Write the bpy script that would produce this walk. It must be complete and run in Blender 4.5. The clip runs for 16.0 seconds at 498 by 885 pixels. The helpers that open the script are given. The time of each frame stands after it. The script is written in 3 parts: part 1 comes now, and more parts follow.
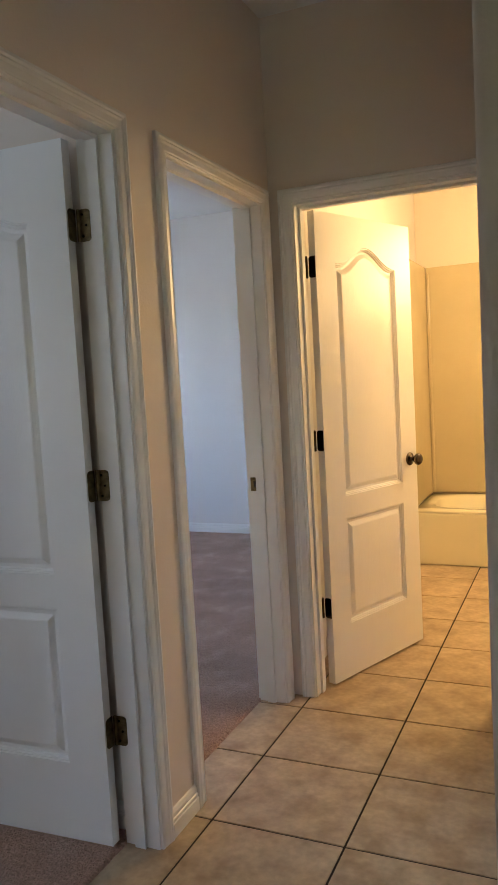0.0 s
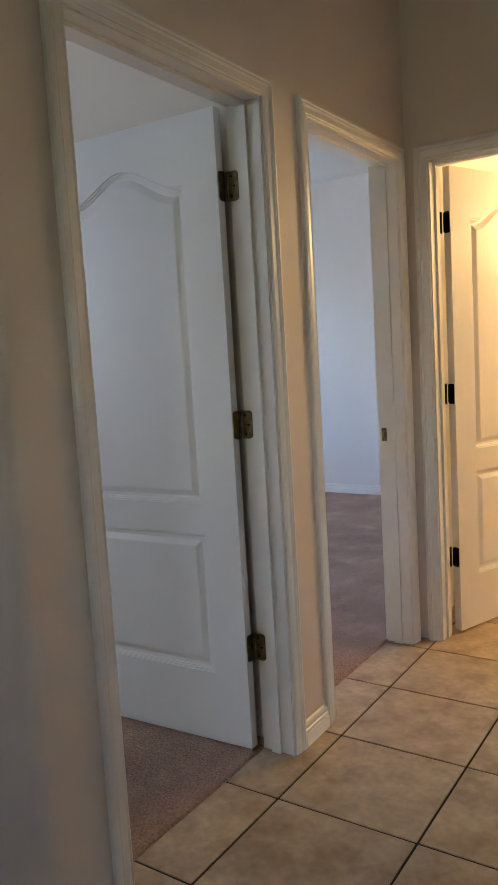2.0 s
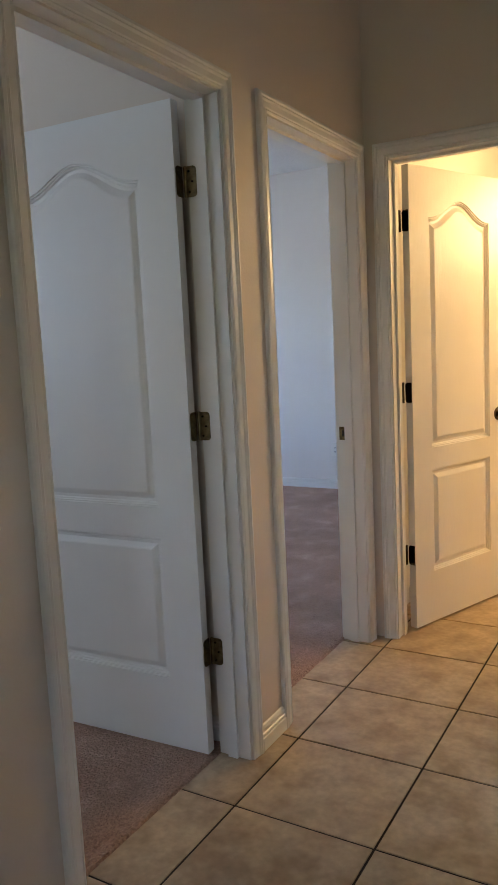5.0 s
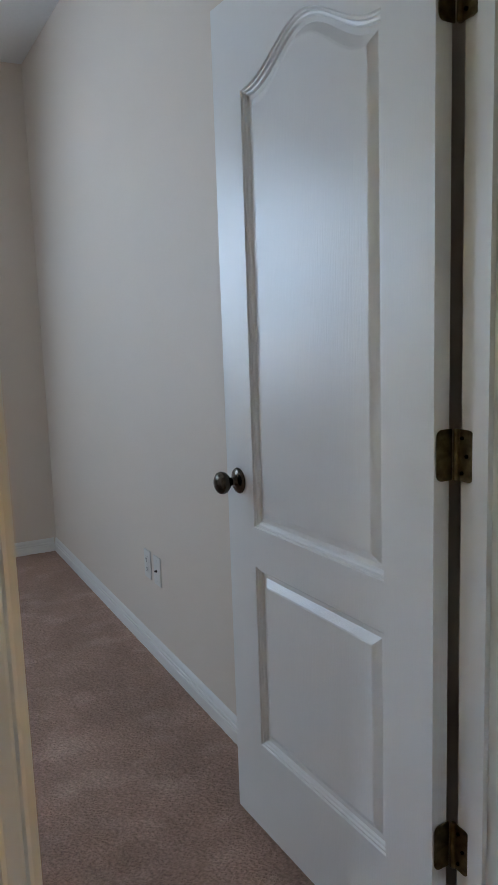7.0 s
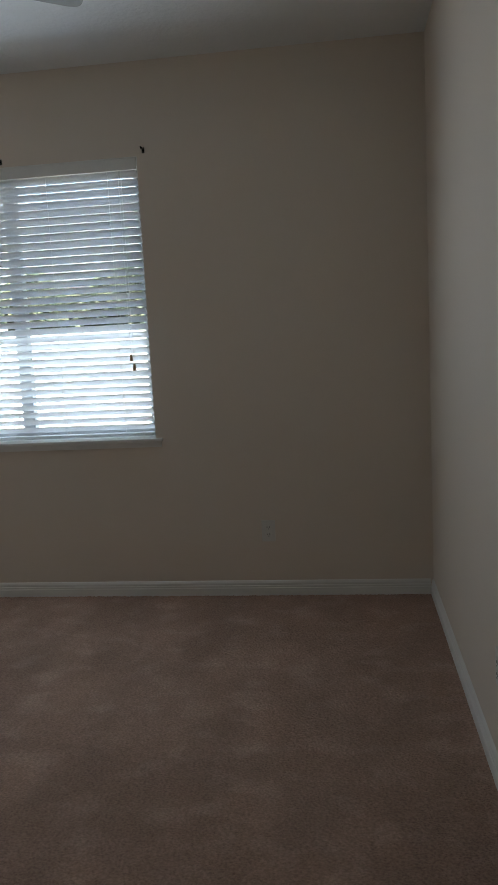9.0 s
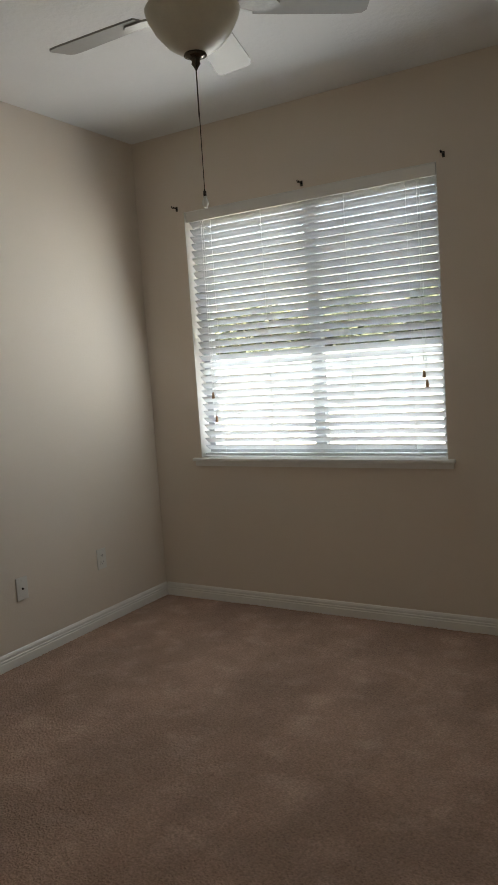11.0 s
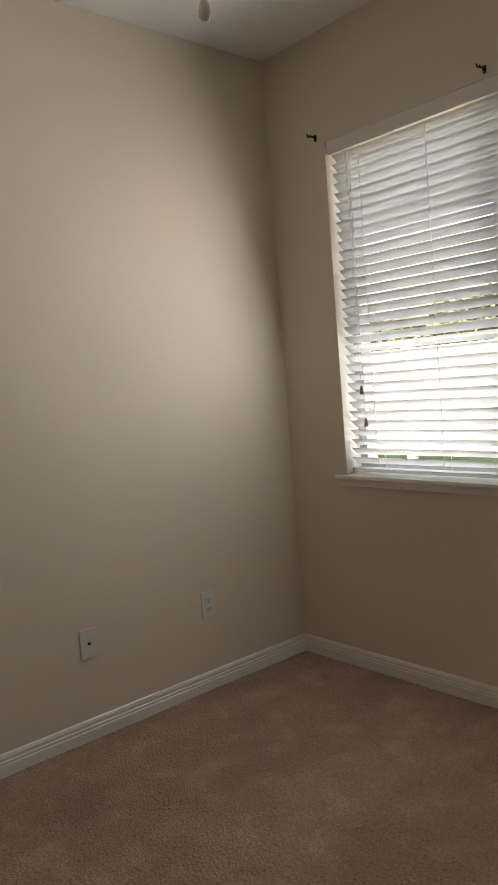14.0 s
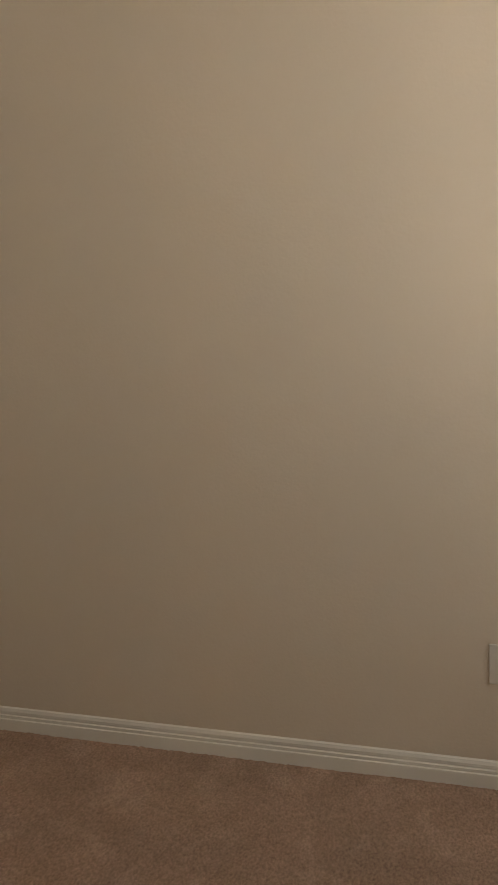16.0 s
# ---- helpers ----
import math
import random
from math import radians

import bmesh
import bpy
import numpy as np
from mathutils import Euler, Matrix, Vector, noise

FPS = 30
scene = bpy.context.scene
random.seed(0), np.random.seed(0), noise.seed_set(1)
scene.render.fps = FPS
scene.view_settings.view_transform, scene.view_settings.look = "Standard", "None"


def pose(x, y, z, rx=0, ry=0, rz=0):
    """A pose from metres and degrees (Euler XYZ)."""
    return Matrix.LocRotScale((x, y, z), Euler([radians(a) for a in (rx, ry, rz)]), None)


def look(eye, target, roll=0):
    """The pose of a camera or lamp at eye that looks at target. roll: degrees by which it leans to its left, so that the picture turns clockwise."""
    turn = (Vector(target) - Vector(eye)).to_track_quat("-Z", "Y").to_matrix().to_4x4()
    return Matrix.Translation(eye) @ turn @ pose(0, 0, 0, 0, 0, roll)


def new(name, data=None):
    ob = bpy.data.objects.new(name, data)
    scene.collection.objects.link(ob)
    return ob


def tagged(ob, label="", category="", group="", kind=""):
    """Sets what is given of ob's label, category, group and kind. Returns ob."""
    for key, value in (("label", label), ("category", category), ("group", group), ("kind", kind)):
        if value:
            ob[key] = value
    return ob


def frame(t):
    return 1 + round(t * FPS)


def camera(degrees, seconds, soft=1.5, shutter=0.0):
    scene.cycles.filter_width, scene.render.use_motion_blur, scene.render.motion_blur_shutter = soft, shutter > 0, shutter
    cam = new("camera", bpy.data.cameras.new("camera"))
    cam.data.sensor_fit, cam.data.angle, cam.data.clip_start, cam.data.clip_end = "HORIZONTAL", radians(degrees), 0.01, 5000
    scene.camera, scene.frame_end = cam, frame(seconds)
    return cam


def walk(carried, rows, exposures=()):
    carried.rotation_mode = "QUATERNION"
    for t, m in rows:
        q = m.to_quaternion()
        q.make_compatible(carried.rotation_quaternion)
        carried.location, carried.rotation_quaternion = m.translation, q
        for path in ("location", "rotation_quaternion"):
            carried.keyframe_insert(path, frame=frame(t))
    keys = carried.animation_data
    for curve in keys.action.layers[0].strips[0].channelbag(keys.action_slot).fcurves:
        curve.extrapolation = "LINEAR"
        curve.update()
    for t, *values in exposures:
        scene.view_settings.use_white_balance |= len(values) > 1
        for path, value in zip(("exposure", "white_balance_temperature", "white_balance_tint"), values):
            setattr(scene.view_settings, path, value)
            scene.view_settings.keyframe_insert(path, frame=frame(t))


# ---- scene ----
cam = camera(36.7, 16.0)
EXPOSE = [(0, 4.4, 6550, 12), (2.0, 4.5, 6600, 12), (3.2, 4.65, 6600, 12), (5.5, 4.3, 6400, 11), (6.5, 4.65, 6000, 10), (7.0, 4.65, 6300, 10), (8.3, 4.65, 7800, 11), (8.7, 4.4, 7800, 11), (9.2, 3.0, 7200, 10),
          (9.7, 3.3, 7100, 10), (10.2, 3.55, 7900, 11), (12.3, 3.5, 9800, 18), (14.0, 3.5, 10600, 19), (16, 3.9, 12900, 21)]
PATH = [
    (0, (1.151, -1.776, 1.363), (0.34, 0.044, 1.193), -3.2),
    (0.5, (1.135, -1.815, 1.35), (0.149, -0.082, 1.192), -3.6),
    (1, (1.16, -1.888, 1.332), (0.057, -0.227, 1.182), -3.7),
    (1.5, (1.198, -1.932, 1.33), (0.069, -0.29, 1.163), -3.5),
    (2, (1.213, -1.958, 1.291), (0.106, -0.308, 1.066), -3.4),
    (2.5, (1.205, -2.028, 1.287), (0.162, -0.341, 1.027), -3.3),
    (3, (1.238, -2.09, 1.317), (0.307, -0.341, 1.046), -2.8),
    (3.2, (1.258, -2.095, 1.325), (0.389, -0.313, 1.06), -2.6),
    (5.5, (1.12, -1.733, 1.326), (-0.029, -0.115, 1.072), -3.0),
    (6, (1.027, -1.444, 1.3), (-0.361, -0.031, 1.023), -2.0),
    (6.5, (0.921, -1.156, 1.312), (-0.674, 0.011, 1.004), -1.7),
    (7, (0.838, -0.884, 1.306), (-0.924, 0.013, 1.004), -1.9),
    (7.5, (0.67, -0.726, 1.308), (-1.191, -0.046, 1.035), -2.9),
    (8, (0.52, -0.617, 1.316), (-1.425, -0.223, 1.068), -2.7),
    (8.5, (0.387, -0.485, 1.324), (-1.597, -0.434, 1.079), -2.4),
    (9, (0.241, -0.368, 1.411), (-1.722, -0.624, 1.125), -3.0),
    (9.5, (0.117, -0.369, 1.392), (-1.803, -0.872, 1.148), -3.4),
    (10, (0.069, -0.271, 1.426), (-1.761, -1.051, 1.225), -3.8),
    (12.5, (-0.132, -0.355, 1.377), (-1.765, -1.493, 1.187), -4.4),
    (13, (-0.413, -0.47, 1.367), (-1.995, -1.681, 1.198), -5.0),
    (13.5, (-0.789, -0.517, 1.362), (-2.26, -1.862, 1.196), -4.9),
    (14, (-1.156, -0.644, 1.339), (-2.462, -2.15, 1.174), -4.6),
    (14.5, (-1.542, -0.707, 1.357), (-2.589, -2.395, 1.119), -3.9),
    (15, (-1.916, -0.809, 1.360), (-2.609, -2.664, 1.077), -3.3),
    (15.5, (-2.218, -1.098, 1.424), (-2.371, -3.061, 1.077), -3.1),
    (16, (-2.372, -1.250, 1.406), (-1.837, -3.136, 1.010), -3.0),
]
walk(cam, [(t, look(eye, target, roll)) for t, eye, target, roll in PATH], EXPOSE)

# ---- world, sun, lamps ----
world = bpy.data.worlds.new("sky")
scene.world = world
world.use_nodes = True
_wn = world.node_tree.nodes
_sky = _wn.new("ShaderNodeTexSky")
_sky.sky_type = "NISHITA"
_sky.sun_disc = False
SUN_EL, SUN_AZ = radians(58), radians(75)
_sky.sun_elevation, _sky.sun_rotation = SUN_EL, SUN_AZ
world.node_tree.links.new(_sky.outputs[0], _wn["Background"].inputs["Color"])
_wn["Background"].inputs["Strength"].default_value = 0.15


def lamp(name, kind, m, power, colour, **kw):
    d = bpy.data.lights.new(name, kind)
    d.energy, d.color = power, colour
    if "size" in kw:
        d.shape, d.size, d.size_y = "RECTANGLE", kw["size"][0], kw["size"][1]
    if "radius" in kw:
        d.shadow_soft_size = kw["radius"]
    ob = new(name, d)
    ob.matrix_world = m
    return ob


_dir = Vector((math.sin(SUN_AZ) * math.cos(SUN_EL), math.cos(SUN_AZ) * math.cos(SUN_EL), math.sin(SUN_EL)))
_sun = lamp("sun", "SUN", look(_dir * 30, (0, 0, 0)), 3.0, (1, 0.97, 0.93))
_sun.data.angle = radians(0.6)


# ---- materials ----
def material(name, colour, rough=0.6, metal=0.0, scale=6.0, vary=0.06, bump=0.0, bump_scale=120.0, spec=0.5,
             colour2=None, fine=None, ramp_at=(0.32, 0.68), rough_vary=0.05, per_object=0.0, stretch=(1, 1, 1), detail=4.0):
    """Principled material with variation at two scales and a fine relief."""
    m = bpy.data.materials.new(name)
    m.use_nodes = True
    nt = m.node_tree
    n, l = nt.nodes, nt.links
    b = n["Principled BSDF"]
    b.inputs["Roughness"].default_value, b.inputs["Metallic"].default_value = rough, metal
    b.inputs["Specular IOR Level"].default_value = spec
    co = n.new("ShaderNodeTexCoord")
    mp = n.new("ShaderNodeMapping")
    mp.inputs["Scale"].default_value = stretch
    l.new(co.outputs["Object"], mp.inputs["Vector"])
    src = mp.outputs[0]
    oi = None
    if per_object:
        oi = n.new("ShaderNodeObjectInfo")
        ad = n.new("ShaderNodeVectorMath")
        ad.operation = "MULTIPLY_ADD"
        ad.inputs[1].default_value = (1, 1, 1)
        sc = n.new("ShaderNodeVectorMath")
        sc.operation = "SCALE"
        sc.inputs[0].default_value = (17.0, 31.0, 9.0)
        l.new(oi.outputs["Random"], sc.inputs["Scale"])
        l.new(src, ad.inputs[0])
        l.new(sc.outputs[0], ad.inputs[2])
        src = ad.outputs[0]
    big = n.new("ShaderNodeTexNoise")
    big.inputs["Scale"].default_value, big.inputs["Detail"].default_value = scale, detail
    l.new(src, big.inputs["Vector"])
    ramp = n.new("ShaderNodeValToRGB")
    c2 = colour2 or tuple(max(0, c * (1 - 2 * vary)) for c in colour)
    ramp.color_ramp.elements[0].position, ramp.color_ramp.elements[1].position = ramp_at
    ramp.color_ramp.elements[0].color, ramp.color_ramp.elements[1].color = (*c2, 1), (*colour, 1)
    l.new(big.outputs["Fac"], ramp.inputs["Fac"])
    out = ramp.outputs["Color"]
    fn = n.new("ShaderNodeTexNoise")
    fn.inputs["Scale"].default_value, fn.inputs["Detail"].default_value = bump_scale, 3.0
    l.new(src, fn.inputs["Vector"])
    mix = n.new("ShaderNodeMix")
    mix.data_type, mix.blend_type = "RGBA", "OVERLAY"
    mix.inputs["Factor"].default_value = fine if fine is not None else vary
    l.new(out, mix.inputs["A"])
    l.new(fn.outputs["Fac"], mix.inputs["B"])
    out = mix.outputs["Result"]
    if per_object:
        hs = n.new("ShaderNodeHueSaturation")
        mr = n.new("ShaderNodeMapRange")
        mr.inputs["To Min"].default_value, mr.inputs["To Max"].default_value = 1 - per_object, 1 + per_object
        l.new(oi.outputs["Random"], mr.inputs["Value"])
        l.new(mr.outputs[0], hs.inputs["Value"])
        l.new(out, hs.inputs["Color"])
        out = hs.outputs[0]
    l.new(out, b.inputs["Base Color"])
    rr = n.new("ShaderNodeMapRange")
    rr.inputs["To Min"].default_value, rr.inputs["To Max"].default_value = max(0, rough - rough_vary), min(1, rough + rough_vary)
    l.new(big.outputs["Fac"], rr.inputs["Value"])
    l.new(rr.outputs[0], b.inputs["Roughness"])
    if bump:
        bp = n.new("ShaderNodeBump")
        bp.inputs["Strength"].default_value = 1.0
        bp.inputs["Distance"].default_value = bump
        l.new(fn.outputs["Fac"], bp.inputs["Height"])
        l.new(bp.outputs[0], b.inputs["Normal"])
    return m


WALL = material("wall_paint", (0.745, 0.648, 0.555), 0.62, scale=1.3, vary=0.015, bump=0.0006, bump_scale=110, fine=0.03)
WALL2 = material("pale_wall_paint", (0.70, 0.66, 0.62), 0.62, scale=1.3, vary=0.015, bump=0.0006, bump_scale=110, fine=0.03)
CEIL = material("ceiling_texture", (0.80, 0.79, 0.77), 0.85, scale=2, vary=0.02, bump=0.003, bump_scale=45, fine=0.04)
TRIM = material("trim_paint", (0.80, 0.78, 0.74), 0.32, scale=3, vary=0.02, bump=0.0002, bump_scale=60, fine=0.02)
DOOR = material("door_paint", (0.82, 0.81, 0.79), 0.30, scale=3, vary=0.004, bump=0.0005, bump_scale=34, fine=0.0, rough_vary=0.02, stretch=(9, 9, 0.55), detail=6)
CARPET = material("carpet_pile", (0.52, 0.355, 0.285), 0.97, scale=6.5, colour2=(0.44, 0.288, 0.226), bump=0.012, bump_scale=125, fine=0.6, spec=0.1, detail=3.0, ramp_at=(0.50, 0.72), stretch=(1.25, 0.9, 1))
TILE = material("ceramic_tile", (0.55, 0.425, 0.285), 0.36, scale=8.5, colour2=(0.345, 0.24, 0.15), bump=0.0006, bump_scale=40, fine=0.3, per_object=0.03, detail=7)
GROUT = material("brown_grout", (0.032, 0.023, 0.017), 0.9, scale=8, vary=0.15, bump=0.001, bump_scale=200)
BRONZE = material("dark_bronze", (0.11, 0.09, 0.07), 0.2, 1.0, scale=30, vary=0.2)
BRASS = material("aged_brass", (0.24, 0.185, 0.095), 0.33, 1.0, scale=40, vary=0.3)
PLATE = material("outlet_plastic", (0.72, 0.69, 0.64), 0.35, scale=8, vary=0.02)
DARK = material("dark_slot", (0.02, 0.018, 0.016), 0.6, scale=8, vary=0.05)
SLAT = material("blind_slat", (0.82, 0.82, 0.81), 0.38, scale=12, vary=0.02, bump=0.0002, bump_scale=50, stretch=(1, 0.2, 1))
CORD = material("blind_cord", (0.75, 0.74, 0.72), 0.8, scale=50, vary=0.05)
TASSEL = material("tassel_wood", (0.33, 0.19, 0.10), 0.5, scale=50, vary=0.1)
VINYL = material("window_frame_vinyl", (0.55, 0.56, 0.57), 0.4, scale=10, vary=0.02)
FANBODY = material("fan_brushed_nickel", (0.42, 0.40, 0.37), 0.35, 0.9, scale=30, vary=0.08)
# white blades; the grey puts their backlit shade into the base colour
BLADE = material("fan_blade_shaded", (0.38, 0.365, 0.335), 0.45, scale=10, vary=0.04)
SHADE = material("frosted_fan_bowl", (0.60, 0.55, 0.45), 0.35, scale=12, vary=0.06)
CRYSTAL = material("pull_knob_white", (0.85, 0.85, 0.83), 0.15, scale=12, vary=0.02)
TUB = material("tub_acrylic", (0.72, 0.66, 0.48), 0.14, scale=4, vary=0.02)
SURROUND = material("tub_surround", (0.56, 0.47, 0.30), 0.22, scale=4, vary=0.03)


def translucent(m, share, colour):
    """Lets some daylight soak through thin plastic."""
    nt = m.node_tree
    tr = nt.nodes.new("ShaderNodeBsdfTranslucent")
    tr.inputs["Color"].default_value = (*colour, 1)
    mx = nt.nodes.new("ShaderNodeMixShader")
    mx.inputs[0].default_value = share
    nt.links.new(nt.nodes["Principled BSDF"].outputs[0], mx.inputs[1])
    nt.links.new(tr.outputs[0], mx.inputs[2])
    nt.links.new(mx.outputs[0], nt.nodes["Material Output"].inputs["Surface"])


translucent(SLAT, 0.49, (0.79, 0.79, 0.78))
FENCE = material("white_vinyl", (0.42, 0.42, 0.415), 0.4, scale=3, vary=0.03)
CONCRETE = material("sunlit_concrete", (0.27, 0.26, 0.245), 0.85, scale=2, vary=0.08, bump=0.002, bump_scale=60)
LAWN = material("lawn_grass", (0.10, 0.16, 0.045), 0.95, scale=3, colour2=(0.06, 0.10, 0.03), bump=0.02, bump_scale=40, fine=0.5)
STUCCO = material("stucco_wall", (0.36, 0.36, 0.36), 0.9, scale=2, vary=0.05, bump=0.003, bump_scale=60)
ROOF = material("roof_shingle", (0.080, 0.086, 0.098), 0.9, scale=5, vary=0.2, bump=0.004, bump_scale=30)
LEAF = material("hedge_leaf", (0.075, 0.095, 0.05), 0.6, scale=10, colour2=(0.045, 0.06, 0.035), vary=0.2)
BARK = material("tree_bark", (0.16, 0.12, 0.09), 0.9, scale=20, vary=0.2)


def pile_lay(m):
    """Long tracks and trodden patches where the pile leans another way."""
    nt = m.node_tree
    n, l = nt.nodes, nt.links
    b = n["Principled BSDF"]
    src = b.inputs["Base Color"].links[0].from_socket
    co = n.new("ShaderNodeTexCoord")
    for scale, stretch, lo in ((2.2, (0.22, 1.0, 1.0), 0.93), (3.4, (1.0, 1.0, 1.0), 0.96)):
        mp = n.new("ShaderNodeMapping")
        mp.inputs["Scale"].default_value = stretch
        l.new(co.outputs["Object"], mp.inputs["Vector"])
        nz = n.new("ShaderNodeTexNoise")
        nz.inputs["Scale"].default_value, nz.inputs["Detail"].default_value = scale, 5.0
        l.new(mp.outputs[0], nz.inputs["Vector"])
        mr = n.new("ShaderNodeMapRange")
        mr.inputs["From Min"].default_value, mr.inputs["From Max"].default_value = 0.44, 0.56
        mr.inputs["To Min"].default_value, mr.inputs["To Max"].default_value = lo, 1.06
        l.new(nz.outputs["Fac"], mr.inputs["Value"])
        hs = n.new("ShaderNodeHueSaturation")
        l.new(mr.outputs[0], hs.inputs["Value"])
        l.new(src, hs.inputs["Color"])
        src = hs.outputs[0]
    l.new(src, b.inputs["Base Color"])


pile_lay(CARPET)


def glass(name, tint=(1, 1, 1), rough=0.0):
    m = bpy.data.materials.new(name)
    m.use_nodes = True
    b = m.node_tree.nodes["Principled BSDF"]
    b.inputs["Base Color"].default_value = (*tint, 1)
    b.inputs["Roughness"].default_value = rough
    b.inputs["Transmission Weight"].default_value = 1.0
    b.inputs["IOR"].default_value = 1.02
    return m


GLASS = glass("window_glass")
SCREEN = glass("insect_screen_mesh", (0.78, 0.80, 0.83))


# ---- mesh helpers ----
def finish(bm, smooth=False):
    bmesh.ops.recalc_face_normals(bm, faces=bm.faces)
    if smooth:
        for f in bm.faces:
            f.smooth = True


def mesh_of(name, bm, mat, smooth=False, norm=True):
    if norm:
        bmesh.ops.recalc_face_normals(bm, faces=bm.faces)
    me = bpy.data.meshes.new(name)
    if smooth:
        for f in bm.faces:
            f.smooth = True
    bm.to_mesh(me)
    bm.free()
    me.materials.append(mat)
    return me


def part(name, bm, mat, parent=None, label="", smooth=False, norm=True):
    ob = new(name, mesh_of(name, bm, mat, smooth, norm))
    if parent is not None:
        ob.parent = parent
    if label:
        ob["label"] = label
    return ob


def base(name, m=None):
    ob = new(name)
    ob.empty_display_size = 0.1
    if m is not None:
        ob.matrix_world = m
    return ob


def add_box(bm, x0, x1, y0, y1, z0, z1, bevel=0.0, seg=2):
    r = bmesh.ops.create_cube(bm, size=1.0)
    vs = r["verts"]
    for v in vs:
        v.co = Vector(((x0 + x1) / 2 + v.co.x * (x1 - x0), (y0 + y1) / 2 + v.co.y * (y1 - y0), (z0 + z1) / 2 + v.co.z * (z1 - z0)))
    if bevel:
        es = list({e for v in vs for e in v.link_edges})
        bmesh.ops.bevel(bm, geom=es, offset=bevel, segments=seg, affect="EDGES", profile=0.5)
    return vs


def boxes(*bs, bevel=0.0):
    bm = bmesh.new()
    for b in bs:
        add_box(bm, *b, bevel=bevel)
    return bm


def lathe(profile, seg=28, bm=None, m=None):
    """Turns (radius, height) pairs round z."""
    bm = bm or bmesh.new()
    m = m or Matrix()
    rings = []
    for r, h in profile:
        if r < 1e-6:
            rings.append([bm.verts.new(m @ Vector((0, 0, h)))])
        else:
            rings.append([bm.verts.new(m @ Vector((r * math.cos(2 * math.pi * k / seg), r * math.sin(2 * math.pi * k / seg), h))) for k in range(seg)])
    for a, b in zip(rings, rings[1:]):
        for k in range(seg):
            q = [a[k % len(a)], a[(k + 1) % len(a)], b[(k + 1) % len(b)], b[k % len(b)]]
            q = [v for i, v in enumerate(q) if v not in q[:i]]
            if len(q) > 2:
                bm.faces.new(q)
    return bm


def sweep(bm, rings, closed=False):
    """Joins rings of equal length into a skin, with end caps."""
    vr = [[bm.verts.new(p) for p in r] for r in rings]
    n = len(vr[0])
    for a, b in zip(vr, vr[1:]):
        for k in range(n):
            bm.faces.new((a[k], a[(k + 1) % n], b[(k + 1) % n], b[k]))
    if not closed:
        bm.faces.new(vr[0])
        bm.faces.new(vr[-1])
    return bm


def tube(points, r, seg=8):
    bm = bmesh.new()
    pts = [Vector(p) for p in points]
    rings = []
    for i, p in enumerate(pts):
        d = (pts[min(i + 1, len(pts) - 1)] - pts[max(i - 1, 0)]).normalized()
        a = d.orthogonal().normalized() if abs(d.z) < 0.9 else d.cross(Vector((0, 1, 0))).normalized()
        b = d.cross(a)
        rings.append([p + r * (math.cos(2 * math.pi * k / seg) * a + math.sin(2 * math.pi * k / seg) * b) for k in range(seg)])
    return sweep(bm, rings)


def structure(name, bm, mat, label, category, smooth=False):
    return tagged(part(name, bm, mat, None, "", smooth), label, category, kind="structure")


# ---- the plan ----
H = 2.79            # ceilings
T = 0.115           # partition thickness
XW = -3.655         # bedroom window wall
YS = -3.225         # bedroom south wall
YN = 0.066          # bedroom north wall
YC = 1.137          # hall end wall
YE = -0.48          # end of the hall's right wall
XR = 1.0            # hall right wall
A0, A1 = -0.757, 0.004     # first bedroom doorway
B0, B1 = 0.292, 1.040      # second bedroom doorway
C0, C1 = 0.107, 0.822      # bathroom doorway
HEAD = 2.046
J = 0.018           # jamb board


def corner_wall(bm, pts, z0, z1):
    lo = [bm.verts.new((x, y, z0)) for x, y in pts]
    hi = [bm.verts.new((x, y, z1)) for x, y in pts]
    n = len(pts)
    for k in range(n):
        bm.faces.new((lo[k], lo[(k + 1) % n], hi[(k + 1) % n], hi[k]))
    bm.faces.new(lo)
    bm.faces.new(hi)
    return bm


def arc(cx, cy, r, a0, a1, n=8):
    return [(cx + r * math.cos(radians(a0 + (a1 - a0) * k / n)), cy + r * math.sin(radians(a0 + (a1 - a0) * k / n))) for k in range(n + 1)]


# hall west wall with its two doorways; it ends in a rounded corner
bm = boxes((-T, 0, A1 + J, B0 - J, 0, H), (-T, 0, B1 + J, YC, 0, H),
           (-T, 0, A0 - J, A1 + J, HEAD + J, H), (-T, 0, B0 - J, B1 + J, HEAD + J, H))
R = 0.022
corner_wall(bm, [(-T, A0 - J), (-T, -0.885), (-0.40, -0.885), (-0.40, -1.0)] + arc(-R, -1.0 + R, R, -90, 0) + [(0, A0 - J)], 0, H)
structure("wall_hall_west", bm, WALL, "beige painted hall wall with two doorways and a rounded corner", "wall")
# hall end wall
structure("wall_hall_end", boxes((0, C0 - J, YC, YC + T, 0, H), (C1 + J, XR + T, YC, YC + T, 0, H), (C0 - J, C1 + J, YC, YC + T, HEAD + J, H)),
          WALL, "beige painted wall at the end of the hall with the bathroom doorway", "wall")
# hall east wall with rounded corner and the wall that turns away
bm = bmesh.new()
corner_wall(bm, [(XR, YC), (XR, YE + R)] + arc(XR + R, YE + R, R, 180, 270) + [(3.2, YE), (3.2, YE + T), (XR + T, YE + T), (XR + T, YC)], 0, H)
structure("wall_hall_east", bm, WALL, "beige painted hall wall ending in a rounded corner", "wall")
